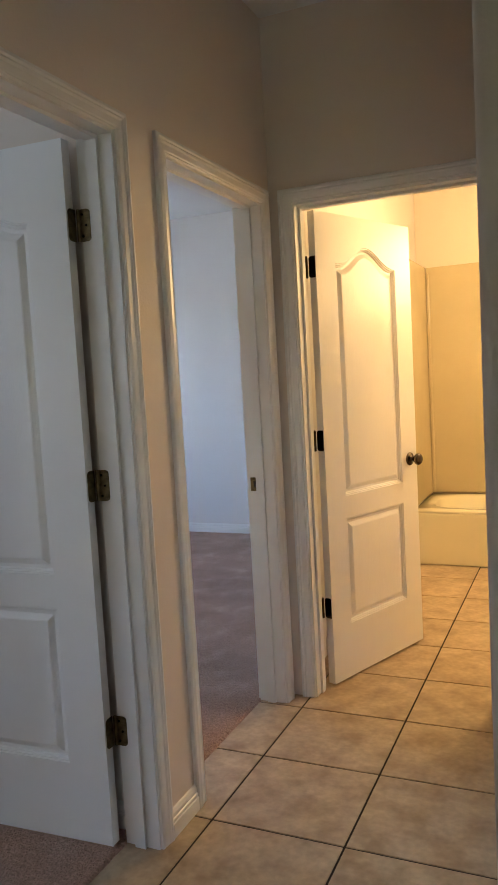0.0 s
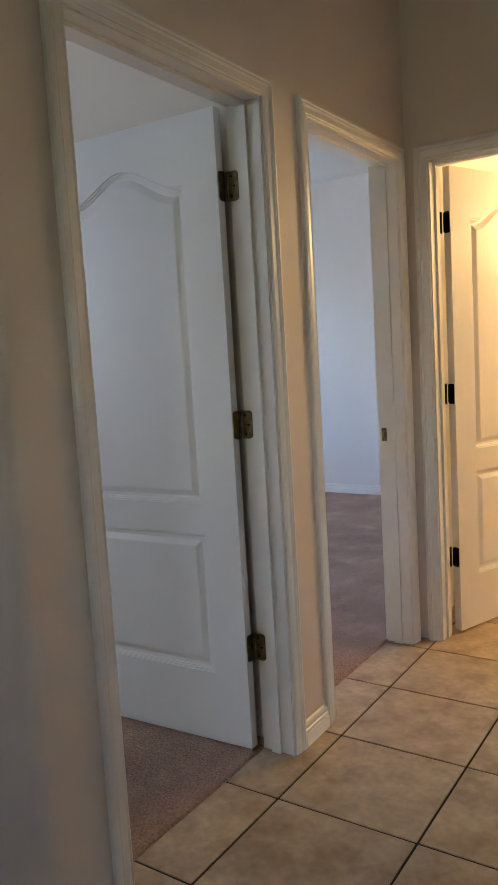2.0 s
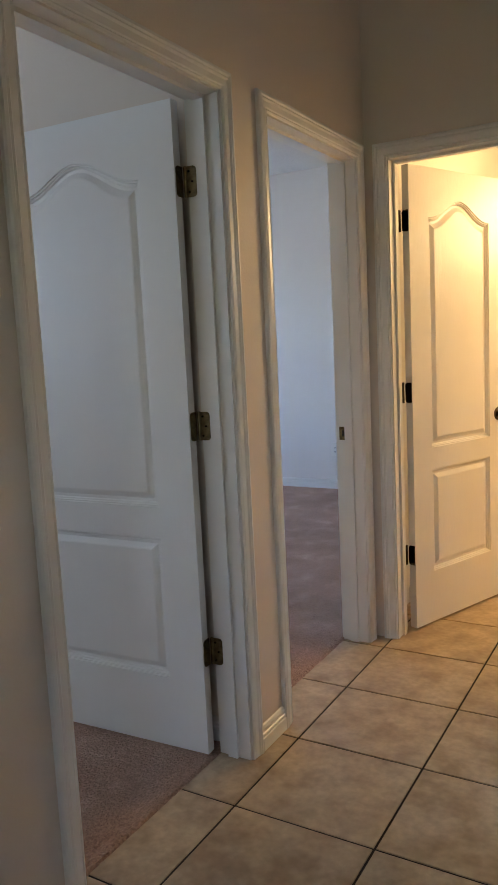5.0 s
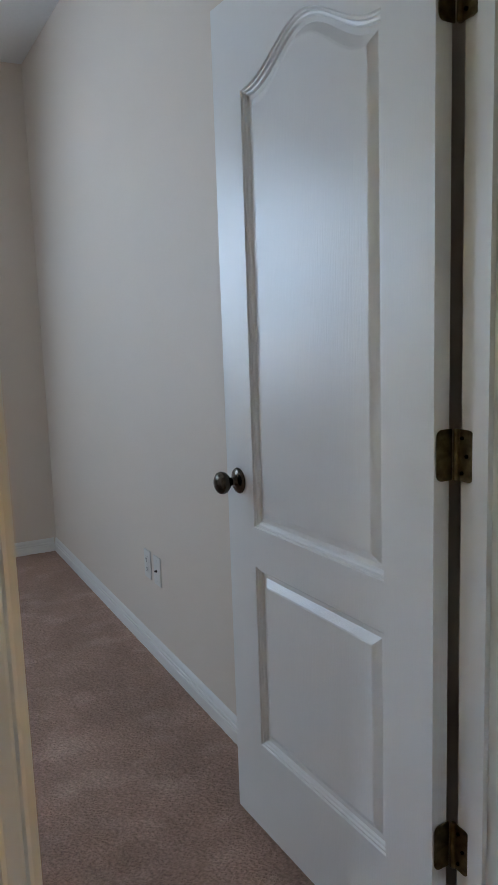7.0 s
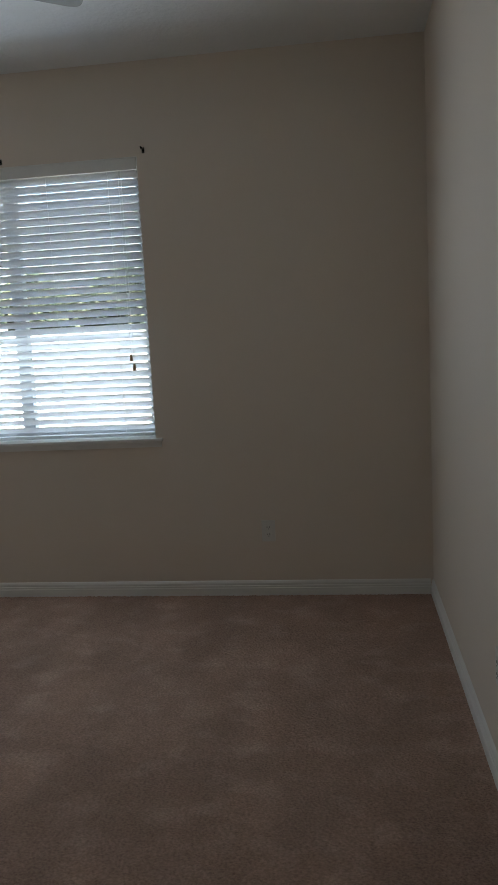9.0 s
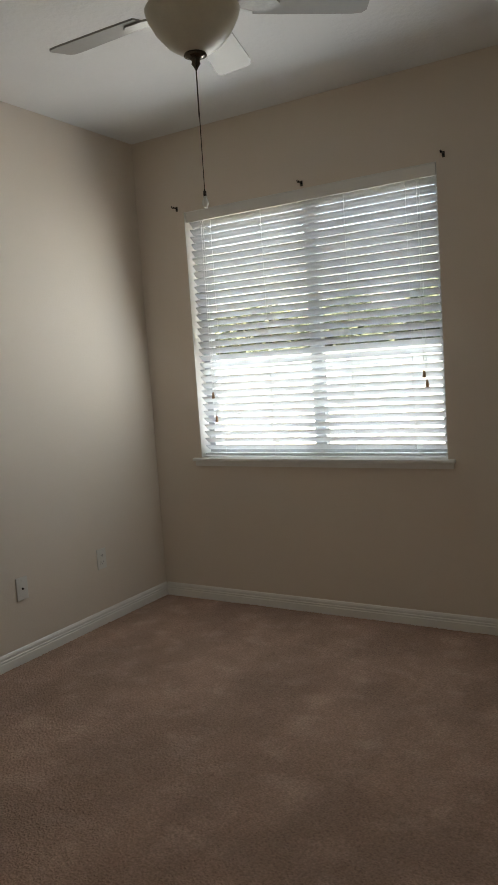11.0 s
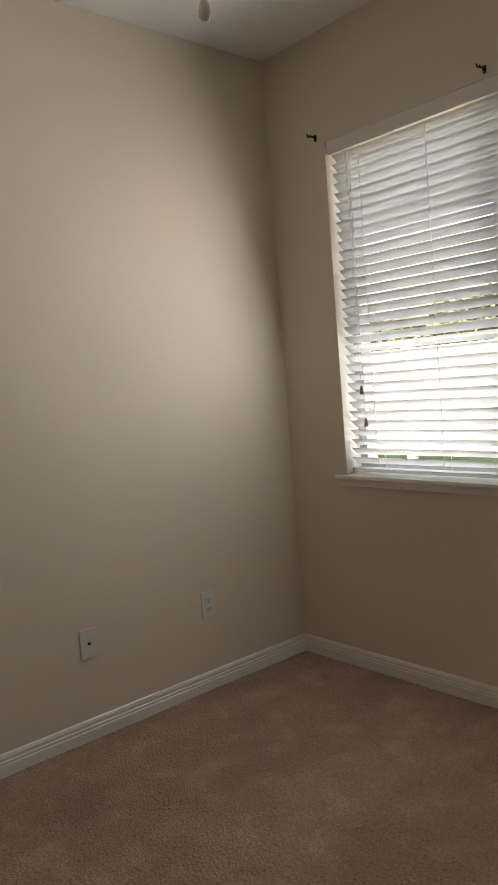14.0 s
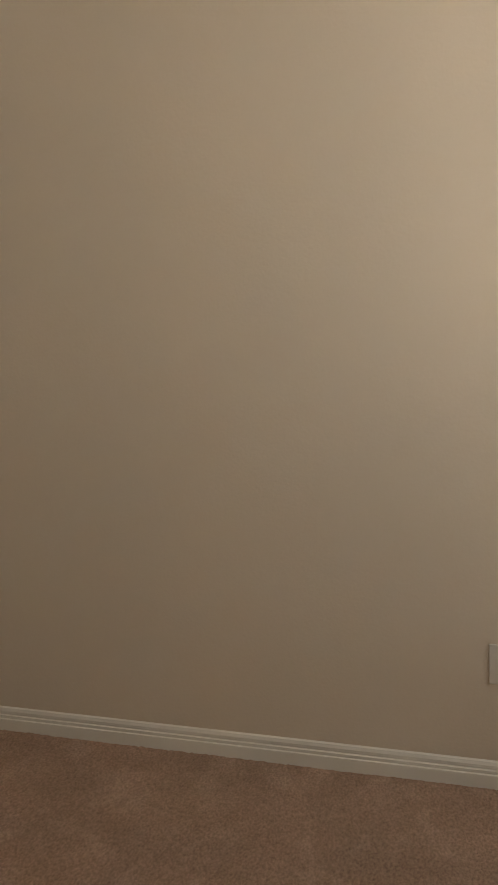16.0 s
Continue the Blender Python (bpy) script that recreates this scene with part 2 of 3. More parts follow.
# bedroom walls
WY0, WY1, WZ0, WZ1 = -2.878, -1.376, 0.884, 2.334
XO = XW - 0.20
structure("wall_window", boxes((XO, XW, YS - T, WY0, 0, H), (XO, XW, WY1, YN + T, 0, H), (XO, XW, WY0, WY1, 0, WZ0), (XO, XW, WY0, WY1, WZ1, H)),
          WALL, "beige painted bedroom wall with a wide window", "wall")
structure("wall_bedroom_north", boxes((XW, -T, YN, YN + T, 0, H)), WALL, "beige painted partition wall between the bedrooms", "wall")
structure("wall_bedroom_south", boxes((XW, -0.285, YS - T, YS, 0, H)), WALL, "beige painted bedroom wall with two outlets", "wall")
structure("wall_bedroom_east", boxes((-0.40, -0.285, YS, -1.0, 0, H)), WALL, "beige painted bedroom wall beside the door nook", "wall")
# second bedroom
Y2 = 4.16
structure("wall_second_bedroom_far", boxes((XW, -T, Y2, Y2 + T, 0, H)), WALL2, "pale painted far wall of the second bedroom", "wall")
structure("wall_second_bedroom_east", boxes((-T, 0, YC, Y2 + T, 0, H)), WALL2, "painted wall between second bedroom and bathroom", "wall")
structure("wall_second_bedroom_window", boxes((XO, XW, YN + T, 1.6, 0, H), (XO, XW, 3.2, Y2 + T, 0, H), (XO, XW, 1.6, 3.2, 0, 0.88), (XO, XW, 1.6, 3.2, 2.35, H)),
          WALL2, "painted outer wall of the second bedroom", "wall")
# bathroom
structure("wall_bathroom_far", boxes((0, 1.75, 4.16, 4.16 + T, 0, H)), WALL, "painted bathroom wall behind the tub", "wall")
structure("wall_bathroom_east", boxes((1.60, 1.75, YC + T, 4.16, 0, H)), WALL, "painted bathroom side wall", "wall")
structure("wall_bathroom_front", boxes((XR + T, 1.75, YC, YC + T, 0, H)), WALL, "painted bathroom front wall", "wall")
# room behind the camera; its window opening is unseen, added to let light in
structure("wall_living_west", boxes((-0.285, -0.17, -5.0, -1.0, 0, H)), WALL, "beige painted wall of the front room", "wall")
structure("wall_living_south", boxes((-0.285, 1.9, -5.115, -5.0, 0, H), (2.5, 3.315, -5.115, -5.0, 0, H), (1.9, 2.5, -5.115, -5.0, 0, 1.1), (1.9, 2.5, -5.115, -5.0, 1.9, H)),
          WALL, "beige painted wall of the front room with an unseen opening added for light", "wall")
structure("wall_living_east", boxes((3.2, 3.315, -5.0, YE + T, 0, H)), WALL, "beige painted wall of the front room", "wall")
structure("ceiling", boxes((XO - 0.5, 3.8, -5.6, 5.2, H, H + 0.15)), CEIL, "white knockdown textured ceiling", "ceiling")

# floors
CX = -0.112


def carpet(name, x0, x1, y0, y1, step, label):
    """Cut pile as a fine uneven sheet on a thin slab."""
    nx, ny = int((x1 - x0) / step) + 1, int((y1 - y0) / step) + 1
    rg = np.random.default_rng(7)
    gx, gy = np.meshgrid(np.linspace(x0, x1, nx), np.linspace(y0, y1, ny))
    gz = 0.006 + rg.normal(0, 0.0012, gx.shape) + 0.0012 * np.sin(gx * 9 + 2 * np.sin(gy * 5)) * np.sin(gy * 8)
    jx, jy = rg.normal(0, step * 0.22, gx.shape), rg.normal(0, step * 0.22, gx.shape)
    gz[:, 0] = gz[:, -1] = -0.004
    gz[0, :] = gz[-1, :] = -0.004
    jx[:, 0] = jx[:, -1] = jy[0, :] = jy[-1, :] = 0
    co = np.stack((gx + jx, gy + jy, gz), -1).reshape(-1, 3)
    idx = np.arange(nx * ny).reshape(ny, nx)
    q = np.stack((idx[:-1, :-1], idx[:-1, 1:], idx[1:, 1:], idx[1:, :-1]), -1).reshape(-1, 4)
    me = bpy.data.meshes.new(name)
    me.from_pydata(co.tolist(), [], q.tolist())
    me.materials.append(CARPET)
    return tagged(new(name, me), label, "carpet", kind="structure")


carpet("floor_carpet", XW, CX, YS, YN, 0.0085, "brown cut pile bedroom carpet, slightly worn")
carpet("floor_carpet_second", -2.6, CX, YN + T, Y2, 0.012, "brown cut pile carpet of the second bedroom")
carpet("floor_carpet_second_edge", XW, -2.6, YN + T, Y2, 0.05, "brown cut pile carpet of the second bedroom")
structure("floor_slab", boxes((XO, 3.4, -5.2, 4.7, -0.15, -0.021)), GROUT, "concrete floor slab", "floor")
tile_floor = structure("floor_tiled", boxes((CX, 3.2, -5.0, 4.4, -0.02, -0.003)), GROUT, "beige mottled ceramic tile floor with dark grout", "floor")

# ground outside
structure("ground", boxes((-400, 400, -400, 400, -0.5, -0.16)), LAWN, "grass lawn around the house", "ground")
structure("pavement", boxes((-9.5, XO - 0.02, -30, 30, -0.159, -0.12), (XO - 0.02, 12, -12, -5.62, -0.159, -0.12)), CONCRETE, "pale sunlit concrete paving beside the house", "pavement")


# white fence across the yard
fence = base("fence", pose(-11.0, -2.0, -0.12))
tagged(fence, "white vinyl privacy fence in full sun", "fence")
_panel = mesh_of("fence_panel", boxes((-0.02, 0.02, -1.14, 1.14, 0.05, 1.72), (-0.035, 0.035, -1.14, 1.14, 0.05, 0.19), (-0.035, 0.035, -1.14, 1.14, 1.62, 1.76)), FENCE)
_post = mesh_of("fence_post", boxes((-0.065, 0.065, -0.065, 0.065, -0.02, 1.86), bevel=0.01), FENCE)
for k in range(-9, 10):
    for me, nm, off in ((_panel, "fence_panel", 0.0), (_post, "fence_post", 1.2)):
        o = new(nm, me)
        o.parent = fence
        o.location = (0, k * 2.4 + off, 0)


def crown(bm, c, r, count, rnd):
    """Many small leaf clumps in an uneven cloud."""
    for _ in range(count):
        d = Vector((rnd.gauss(0, 1), rnd.gauss(0, 1), rnd.gauss(0, 0.8)))
        d = d.normalized() * r * rnd.uniform(0.45, 1.0)
        p = Vector(c) + d
        q = pose(p.x, p.y, p.z, rnd.uniform(0, 360), rnd.uniform(0, 360), rnd.uniform(0, 360))
        s = rnd.uniform(0.07, 0.15)
        bm.faces.new([bm.verts.new(q @ Vector(v)) for v in ((-s, 0, 0), (0, -s * 0.5, 0), (s, 0, 0.04), (0, s * 0.5, 0))])


def tree(x, y, h, r, seed):
    rnd = random.Random(seed)
    t = base("tree", pose(x, y, -0.16))
    tagged(t, "low leafy green tree behind the white fence", "tree", "trees behind the fence")
    bm = bmesh.new()
    for (p0, p1, a, b) in [((0, 0, -0.05), (0.1, 0, h * 0.6), 0.14, 0.08)] + [((0.06, 0, h * (0.4 + 0.05 * k)), (r * 0.6 * math.cos(k * 2.1), r * 0.6 * math.sin(k * 2.1), h * (0.7 + 0.05 * k)), 0.06, 0.02) for k in range(4)]:
        p0, p1 = Vector(p0), Vector(p1)
        d = (p1 - p0).normalized()
        u = d.orthogonal().normalized()
        w = d.cross(u)
        sweep(bm, [[p + rr * (math.cos(q) * u + math.sin(q) * w) for q in [k * math.pi / 4 for k in range(8)]] for p, rr in ((p0, a), (p1, b))])
    part("trunk", bm, BARK, t)
    bm = bmesh.new()
    for k in range(9):
        c = (rnd.uniform(-0.5, 0.5) * r, rnd.uniform(-0.6, 0.6) * r, h * rnd.uniform(0.32, 0.85))
        crown(bm, c, r * rnd.uniform(0.45, 0.65), 1000, rnd)
    part("crown", bm, LEAF, t, norm=False)


for i in range(8):
    rn = random.Random(90 + i)
    tree(-13.6 - 0.8 * (i % 2), -14.0 + 2.0 * i, rn.uniform(2.7, 3.2), rn.uniform(1.0, 1.25), i)


def neighbour_house():
    n = base("house", pose(-17.5, -6.0, -0.16))
    tagged(n, "grey stucco house with a dark shingle roof beyond the fence", "house")
    part("wall", boxes((-6.4, 0, -11, 11, 0, 2.7)), STUCCO, n)
    bm = bmesh.new()
    sweep(bm, [[Vector((-7.0, y, 2.7)), Vector((0.6, y, 2.7)), Vector((0.6, y, 2.86)), Vector((-3.2, y, 5.35)), Vector((-7.0, y, 2.86))] for y in (-11.6, 11.6)])
    part("roof", bm, ROOF, n)
    for y in (-7, -1, 6):
        w = part("window", boxes((0.0, 0.05, y - 0.9, y + 0.9, 1.0, 2.4)), VINYL, n)
        part("pane", boxes((0.045, 0.056, y - 0.8, y + 0.8, 1.1, 2.3)), DARK, w)


neighbour_house()


# ---- trim ----
BASE_PROFILE = ((0, 0), (0.015, 0), (0.015, 0.040), (0.0145, 0.043), (0.0105, 0.045), (0.0115, 0.049), (0.0115, 0.055), (0.0075, 0.058), (0.0085, 0.062), (0.0085, 0.070), (0.0045, 0.079), (0, 0.083))


def baseboard(p0, p1, normal, z=0.004):
    bm = bmesh.new()
    nx, ny = normal
    sweep(bm, [[Vector((p[0] + nx * d, p[1] + ny * d, z + h)) for d, h in BASE_PROFILE] for p in (p0, p1)])
    return structure("baseboard", bm, TRIM, "white painted stepped baseboard along the wall", "baseboard")


baseboard((XW, YN), (-T, YN), (0, -1))
baseboard((XW, YS + 0.0155), (XW, YN - 0.0155), (1, 0))
baseboard((XW, YS), (-0.40, YS), (0, 1))
baseboard((-0.40, YS + 0.0155), (-0.40, -0.885), (-1, 0))
baseboard((-0.40, -0.885), (-T, -0.885), (0, 1))
baseboard((XW, Y2), (-T, Y2), (0, -1))
baseboard((-T, B1 + 0.07), (-T, Y2 - 0.0155), (-1, 0))
baseboard((0, A1 + 0.064), (0, B0 - 0.064), (1, 0), 0)
baseboard((0, -1.0 + R), (0, A0 - 0.064), (1, 0), 0)
baseboard((XR, YE + 0.02), (XR, YC), (-1, 0), 0)
baseboard((1.02, YE), (3.2, YE), (0, -1), 0)
baseboard((0, 1.6), (0, 3.39), (1, 0), 0)

CASE_PROFILE = ((0, 0), (0, 0.009), (0.005, 0.0115), (0.009, 0.0095), (0.013, 0.0115), (0.030, 0.0125), (0.036, 0.0165), (0.041, 0.0145), (0.046, 0.0175), (0.054, 0.016), (0.058, 0.011), (0.058, 0))


def casing(a0, a1, to_world, z0=0.0):
    """Mitred moulding round a doorway; to_world(a, d, z) with d out of the wall."""
    bm = bmesh.new()
    g = 0.006
    rings = []
    rings.append([to_world(a0 - g - w, d, z0) for w, d in CASE_PROFILE])
    rings.append([to_world(a0 - g - w, d, HEAD + g + w) for w, d in CASE_PROFILE])
    rings.append([to_world(a1 + g + w, d, HEAD + g + w) for w, d in CASE_PROFILE])
    rings.append([to_world(a1 + g + w, d, z0) for w, d in CASE_PROFILE])
    sweep(bm, rings)
    return structure("door_casing", bm, TRIM, "white painted moulded door casing", "trim")


def jambs(a0, a1, to_world, stop_d):
    """Jamb boards lining a doorway, with a door stop; d runs from the hall face (0) into the wall (-T)."""
    bm = bmesh.new()

    def bx(u0, u1, d0, d1, z0, z1):
        vs = add_box(bm, 0, 1, 0, 1, 0, 1)
        for v in vs:
            v.co = to_world(u0 + v.co.x * (u1 - u0), d0 + v.co.y * (d1 - d0), z0 + v.co.z * (z1 - z0))
    bx(a0 - J, a0, -T, 0.001, 0, HEAD)
    bx(a1, a1 + J, -T, 0.001, 0, HEAD)
    bx(a0 - J, a1 + J, -T, 0.001, HEAD, HEAD + J)
    s0, s1 = stop_d
    bx(a0, a0 + 0.011, s0, s1, 0, HEAD)
    bx(a1 - 0.011, a1, s0, s1, 0, HEAD)
    bx(a0 + 0.011, a1 - 0.011, s0, s1, HEAD - 0.011, HEAD)
    return structure("door_frame", bm, TRIM, "white painted door jamb with a door stop", "door frame")


hall_w = lambda a, d, z: Vector((d, a, z))
room_w = lambda a, d, z: Vector((-T - d, a, z))
hall_n = lambda a, d, z: Vector((a, YC - d, z))
bath_n = lambda a, d, z: Vector((a, YC + T + d, z))
for a0, a1 in ((A0, A1), (B0, B1)):
    casing(a0, a1, hall_w)
    jambs(a0, a1, hall_w, (-0.078, -0.043))
casing(C0, C1, hall_n)
jambs(C0, C1, hall_n, (-0.078, -0.043))
casing(B0, B1, room_w)


# ---- doors ----
def door_leaf(w, hd=2.03, th=0.035, stile=0.130):
    """Two-panel moulded leaf with an arched upper panel. s along x from the hinge edge, thickness along y, z up."""
    bm = bmesh.new()
    s0, s1 = stile, w - stile
    n = 24
    arch = lambda u: 0.082 * (0.5 - 0.5 * math.cos(2 * math.pi * u)) ** 1.15
    rel = ((0, 0), (0.002, -0.0035), (0.006, -0.0035), (0.008, -0.007), (0.012, -0.0085), (0.015, -0.0125), (0.025, -0.0130), (0.042, -0.0045), (0.046, -0.0035))
    panels = ((0.240, 0.713, False), (0.812, 1.820, True))

    def face(y, sg):
        def V(s, z, d=0.0):
            return bm.verts.new((s, y + sg * d * 1.15, z))

        def quad(a, b, c, d):
            bm.faces.new((V(*a), V(*b), V(*c), V(*d)))
        us = [k / n for k in range(n + 1)]
        quad((0, 0), (s0, 0), (s0, hd), (0, hd))
        quad((s1, 0), (w, 0), (w, hd), (s1, hd))
        for (za, zt) in ((0.0, panels[0][0]), (panels[0][1], panels[1][0])):
            quad((s0, za), (s1, za), (s1, zt), (s0, zt))
        for a, b in zip(us, us[1:]):
            quad((s0 + (s1 - s0) * a, panels[1][1] + arch(a)), (s0 + (s1 - s0) * b, panels[1][1] + arch(b)), (s0 + (s1 - s0) * b, hd), (s0 + (s1 - s0) * a, hd))
        for z0, z1, curved in panels:
            rings = []
            for o, d in rel:
                ring = [(s0 + o, z0 + o, d), (s1 - o, z0 + o, d)]
                for a in reversed(us):
                    ring.append((s0 + o + (s1 - s0 - 2 * o) * a, z1 - o + (arch(a) if curved else 0), d))
                rings.append([V(*p) for p in ring])
            for a, b in zip(rings, rings[1:]):
                for k in range(len(a)):
                    bm.faces.new((a[k], a[(k + 1) % len(a)], b[(k + 1) % len(b)], b[k]))
            bm.faces.new(rings[-1])
    face(-th, -1)
    face(0.0, 1)
    for a, b in (((0, 0), (w, 0)), ((w, 0), (w, hd)), ((w, hd), (0, hd)), ((0, hd), (0, 0))):
        bm.faces.new([bm.verts.new(p) for p in ((a[0], -th, a[1]), (b[0], -th, b[1]), (b[0], 0, b[1]), (a[0], 0, a[1]))])
    bmesh.ops.remove_doubles(bm, verts=bm.verts, dist=0.00005)
    return bm


KNOB_PROFILE = ((0, 0), (0.031, 0), (0.033, 0.002), (0.031, 0.006), (0.022, 0.009), (0.012, 0.012), (0.010, 0.022), (0.012, 0.030),
                (0.020, 0.034), (0.0265, 0.041), (0.0285, 0.049), (0.0265, 0.057), (0.019, 0.063), (0.008, 0.0655), (0, 0.066))


def plate(w, h, t, r=0.012, n=5):
    """Plate with rounded corners, in x and z, thick along y."""
    bm = bmesh.new()
    pts = []
    for cx, cz, a in ((w - r, h / 2 - r, 0), (r * 0, h / 2, 90), (r * 0, -h / 2, 180), (w - r, -h / 2 + r, 270)):
        if a in (0, 270):
            for k in range(n + 1):
                q = radians(a + 90 * k / n)
                pts.append((cx + r * math.cos(q), cz + r * math.sin(q)))
        else:
            pts.append((cx, cz))
    sweep(bm, [[Vector((x, y, z)) for x, z in pts] for y in (0, t)])
    return bm


def interior_door(pin, closed_deg, open_deg, w, label, hinge_mat, knob=True):
    """Door on a pin. closed_deg: heading of the shut leaf; open_deg: heading now; both from +x, in degrees."""
    d = base("interior_door", pose(pin[0], pin[1], 0))
    tagged(d, label, "door")
    leaf = part("leaf", door_leaf(w), DOOR, d)
    turn = pose(0, 0, 0, 0, 0, open_deg)
    sg = 1 if ((open_deg - closed_deg + 180) % 360 - 180) > 0 else -1
    # the shut leaf lies on the hall side of its pin
    leaf.matrix_local = turn @ Matrix.Translation((0.011, 0.042 if sg < 0 else -0.007, 0.012))
    if knob:
        for s in (1, -1):
            k = part("knob", lathe(KNOB_PROFILE, 32), BRONZE, leaf, "dark bronze round door knob", smooth=True)
            k.matrix_local = Matrix.Translation((w - 0.062, 0.0 if s > 0 else -0.035, 0.918)) @ pose(0, 0, 0, -90 * s)
    for z in (1.812, 1.081, 0.350):
        h = part("hinge", lathe(((0, -0.0455), (0.004, -0.0455), (0.006, -0.043), (0.006, 0.043), (0.004, 0.0455), (0, 0.0455)), 14), hinge_mat, d, "aged brass butt hinge", smooth=False)
        h.matrix_local = Matrix.Translation((0, 0, z))
        for ang, side in ((closed_deg + 180, 0), (open_deg, 1)):
            pl = part("hinge_leaf", plate(0.034, 0.089, 0.002), hinge_mat, h)
            if side:
                # on the edge of the leaf
                pl.matrix_local = turn @ Matrix.Translation((0.0095, 0.004 if sg < 0 else -0.040, 0)) @ pose(0, 0, 0, 0, 0, 90)
            else:
                # on the jamb
                pl.matrix_local = jamb_plate(closed_deg)
            for sx, sz in ((0.013, 0.030), (0.024, 0.0), (0.013, -0.030)):
                sc = part("screw", lathe(((0, -0.0035), (0.0038, -0.0035), (0.003, 0.0035), (0, 0.0035)), 10, m=pose(sx, 0.001, sz, 90)), BRONZE)
                sc.parent = h
                sc.matrix_local = pl.matrix_local
    return d


def jamb_plate(closed_deg):
    # shut leaf heading -y (270): jamb plate runs to +x on the jamb face, facing -y; heading +x (0): runs to -y, facing +x
    if closed_deg == 270:
        return Matrix.Translation((0.004, 0.0005, 0)) @ pose(0, 0, 0, 0, 0, 0)
    return Matrix.Translation((0.0, -0.004, 0)) @ pose(0, 0, 0, 0, 0, 270)


interior_door((-0.122, 0.0), 270, 182.6, 0.746, "white two-panel arched interior door standing open against the bedroom wall", BRASS)
interior_door((C0, YC + T + 0.007), 0, 69.0, 0.708, "white two-panel arched bathroom door standing open", BRONZE)


# ---- strike plate on the second doorway ----
st = part("strike_plate", boxes((-0.106, -0.062, B1 - 0.0025, B1 + 0.001, 0.898, 0.955), bevel=0.001), BRASS)
tagged(st, "aged brass strike plate on the white door jamb", "strike plate")
part("strike_hole", boxes((-0.092, -0.078, B1 - 0.004, B1 - 0.0022, 0.914, 0.940)), DARK, st)


# ---- outlets ----
def outlet(m, kind, label):
    """Wall plate: x along the wall, y out of it, z up."""
    o = base("wall_outlet", m)
    tagged(o, label, "outlet", "wall plates")
    part("cover_plate", boxes((-0.036, 0.036, 0, 0.006, -0.058, 0.058), bevel=0.002), PLATE, o)
    if kind == "duplex":
        for z in (0.0195, -0.0195):
            s = part("socket", boxes((-0.0165, 0.0165, 0.005, 0.0085, z - 0.014, z + 0.014), bevel=0.0015), PLATE, o)
            for x0, x1, a, b in ((-0.0075, -0.0050, -0.002, 0.007), (0.0050, 0.0075, -0.001, 0.006), (-0.0022, 0.0022, -0.010, -0.006)):
                part("slot", boxes((x0, x1, 0.0080, 0.0092, z + a, z + b)), DARK, s)
        part("screw", lathe(((0, 0), (0.003, 0), (0.0026, 0.0015), (0, 0.0018)), 10, m=pose(0, 0.006, 0, -90)), PLATE, o)
    else:
        part("coax_jack", lathe(((0, 0), (0.0055, 0), (0.0055, 0.003), (0.004, 0.003), (0.004, 0.009), (0.002, 0.009), (0, 0.006)), 12, m=pose(0, 0.006, 0, -90)), BRONZE, o)
        for z in (0.041, -0.041):
            part("screw", lathe(((0, 0), (0.003, 0), (0.0026, 0.0015), (0, 0.0018)), 10, m=pose(0, 0.006, z, -90)), PLATE, o)
    return o


outlet(pose(-2.493, YS, 0.380), "coax", "white coaxial jack wall plate on the beige wall")
outlet(pose(-3.081, YS, 0.382), "duplex", "white duplex outlet on the beige wall")
outlet(pose(XW, -0.795, 0.362, 0, 0, -90), "duplex", "white duplex outlet below and beside the window")
outlet(pose(-1.955, YN, 0.380, 0, 0, 180), "duplex", "white duplex outlet on the wall by the door")
outlet(pose(-1.845, YN, 0.380, 0, 0, 180), "coax", "white coaxial wall plate on the wall by the door")
outlet(pose(-1.51, Y2, 0.358, 0, 0, 180), "duplex", "white duplex outlet on the far bedroom wall")


# ---- window with blind ----
def window(y0, y1, z0, z1, label):
    w = base("window", pose(XO + 0.03, (y0 + y1) / 2, z0))
    tagged(w, label, "window", kind="structure")
    hw, hh = (y1 - y0) / 2, z1 - z0
    f = 0.045
    part("window_frame", boxes((0, 0.07, -hw, -hw + f, 0, hh), (0, 0.07, hw - f, hw, 0, hh), (0, 0.07, -hw + f, hw - f, 0, f), (0, 0.07, -hw + f, hw - f, hh - f, hh)), VINYL, w)
    part("mullion", boxes((0.01, 0.06, -0.035, 0.035, f, hh - f), bevel=0.004), VINYL, w, "grey-white meeting stile")
    for a, b in ((-hw + f, -0.035), (0.035, hw - f)):
        g = part("pane", boxes((0.030, 0.034, a, b, f, hh - f)), GLASS, w, "clear glass pane")
        g.visible_shadow = False
    sc = part("insect_screen", boxes((0.012, 0.014, 0.036, hw - f - 0.001, f + 0.001, hh - f - 0.001)), SCREEN, w, "fine grey insect screen")
    sc.visible_shadow = False
    return w


window(WY0, WY1, WZ0, WZ1, "wide sliding window with a pale vinyl frame")
window(1.6, 3.2, 0.88, 2.35, "wide sliding window with a pale vinyl frame")
bm = boxes((XO + 0.10, XW + 0.0005, WY0 + 0.001, WY1 - 0.001, WZ0 - 0.004, WZ0 + 0.002), (XW + 0.001, XW + 0.016, WY0 - 0.035, WY1 + 0.029, WZ0 - 0.046, WZ0 - 0.0165))
add_box(bm, XW + 0.001, XW + 0.034, WY0 - 0.046, WY1 + 0.040, WZ0 - 0.016, WZ0 + 0.0024, bevel=0.004)
structure("window_sill", bm, TRIM, "white painted wooden window sill with an apron", "window sill")


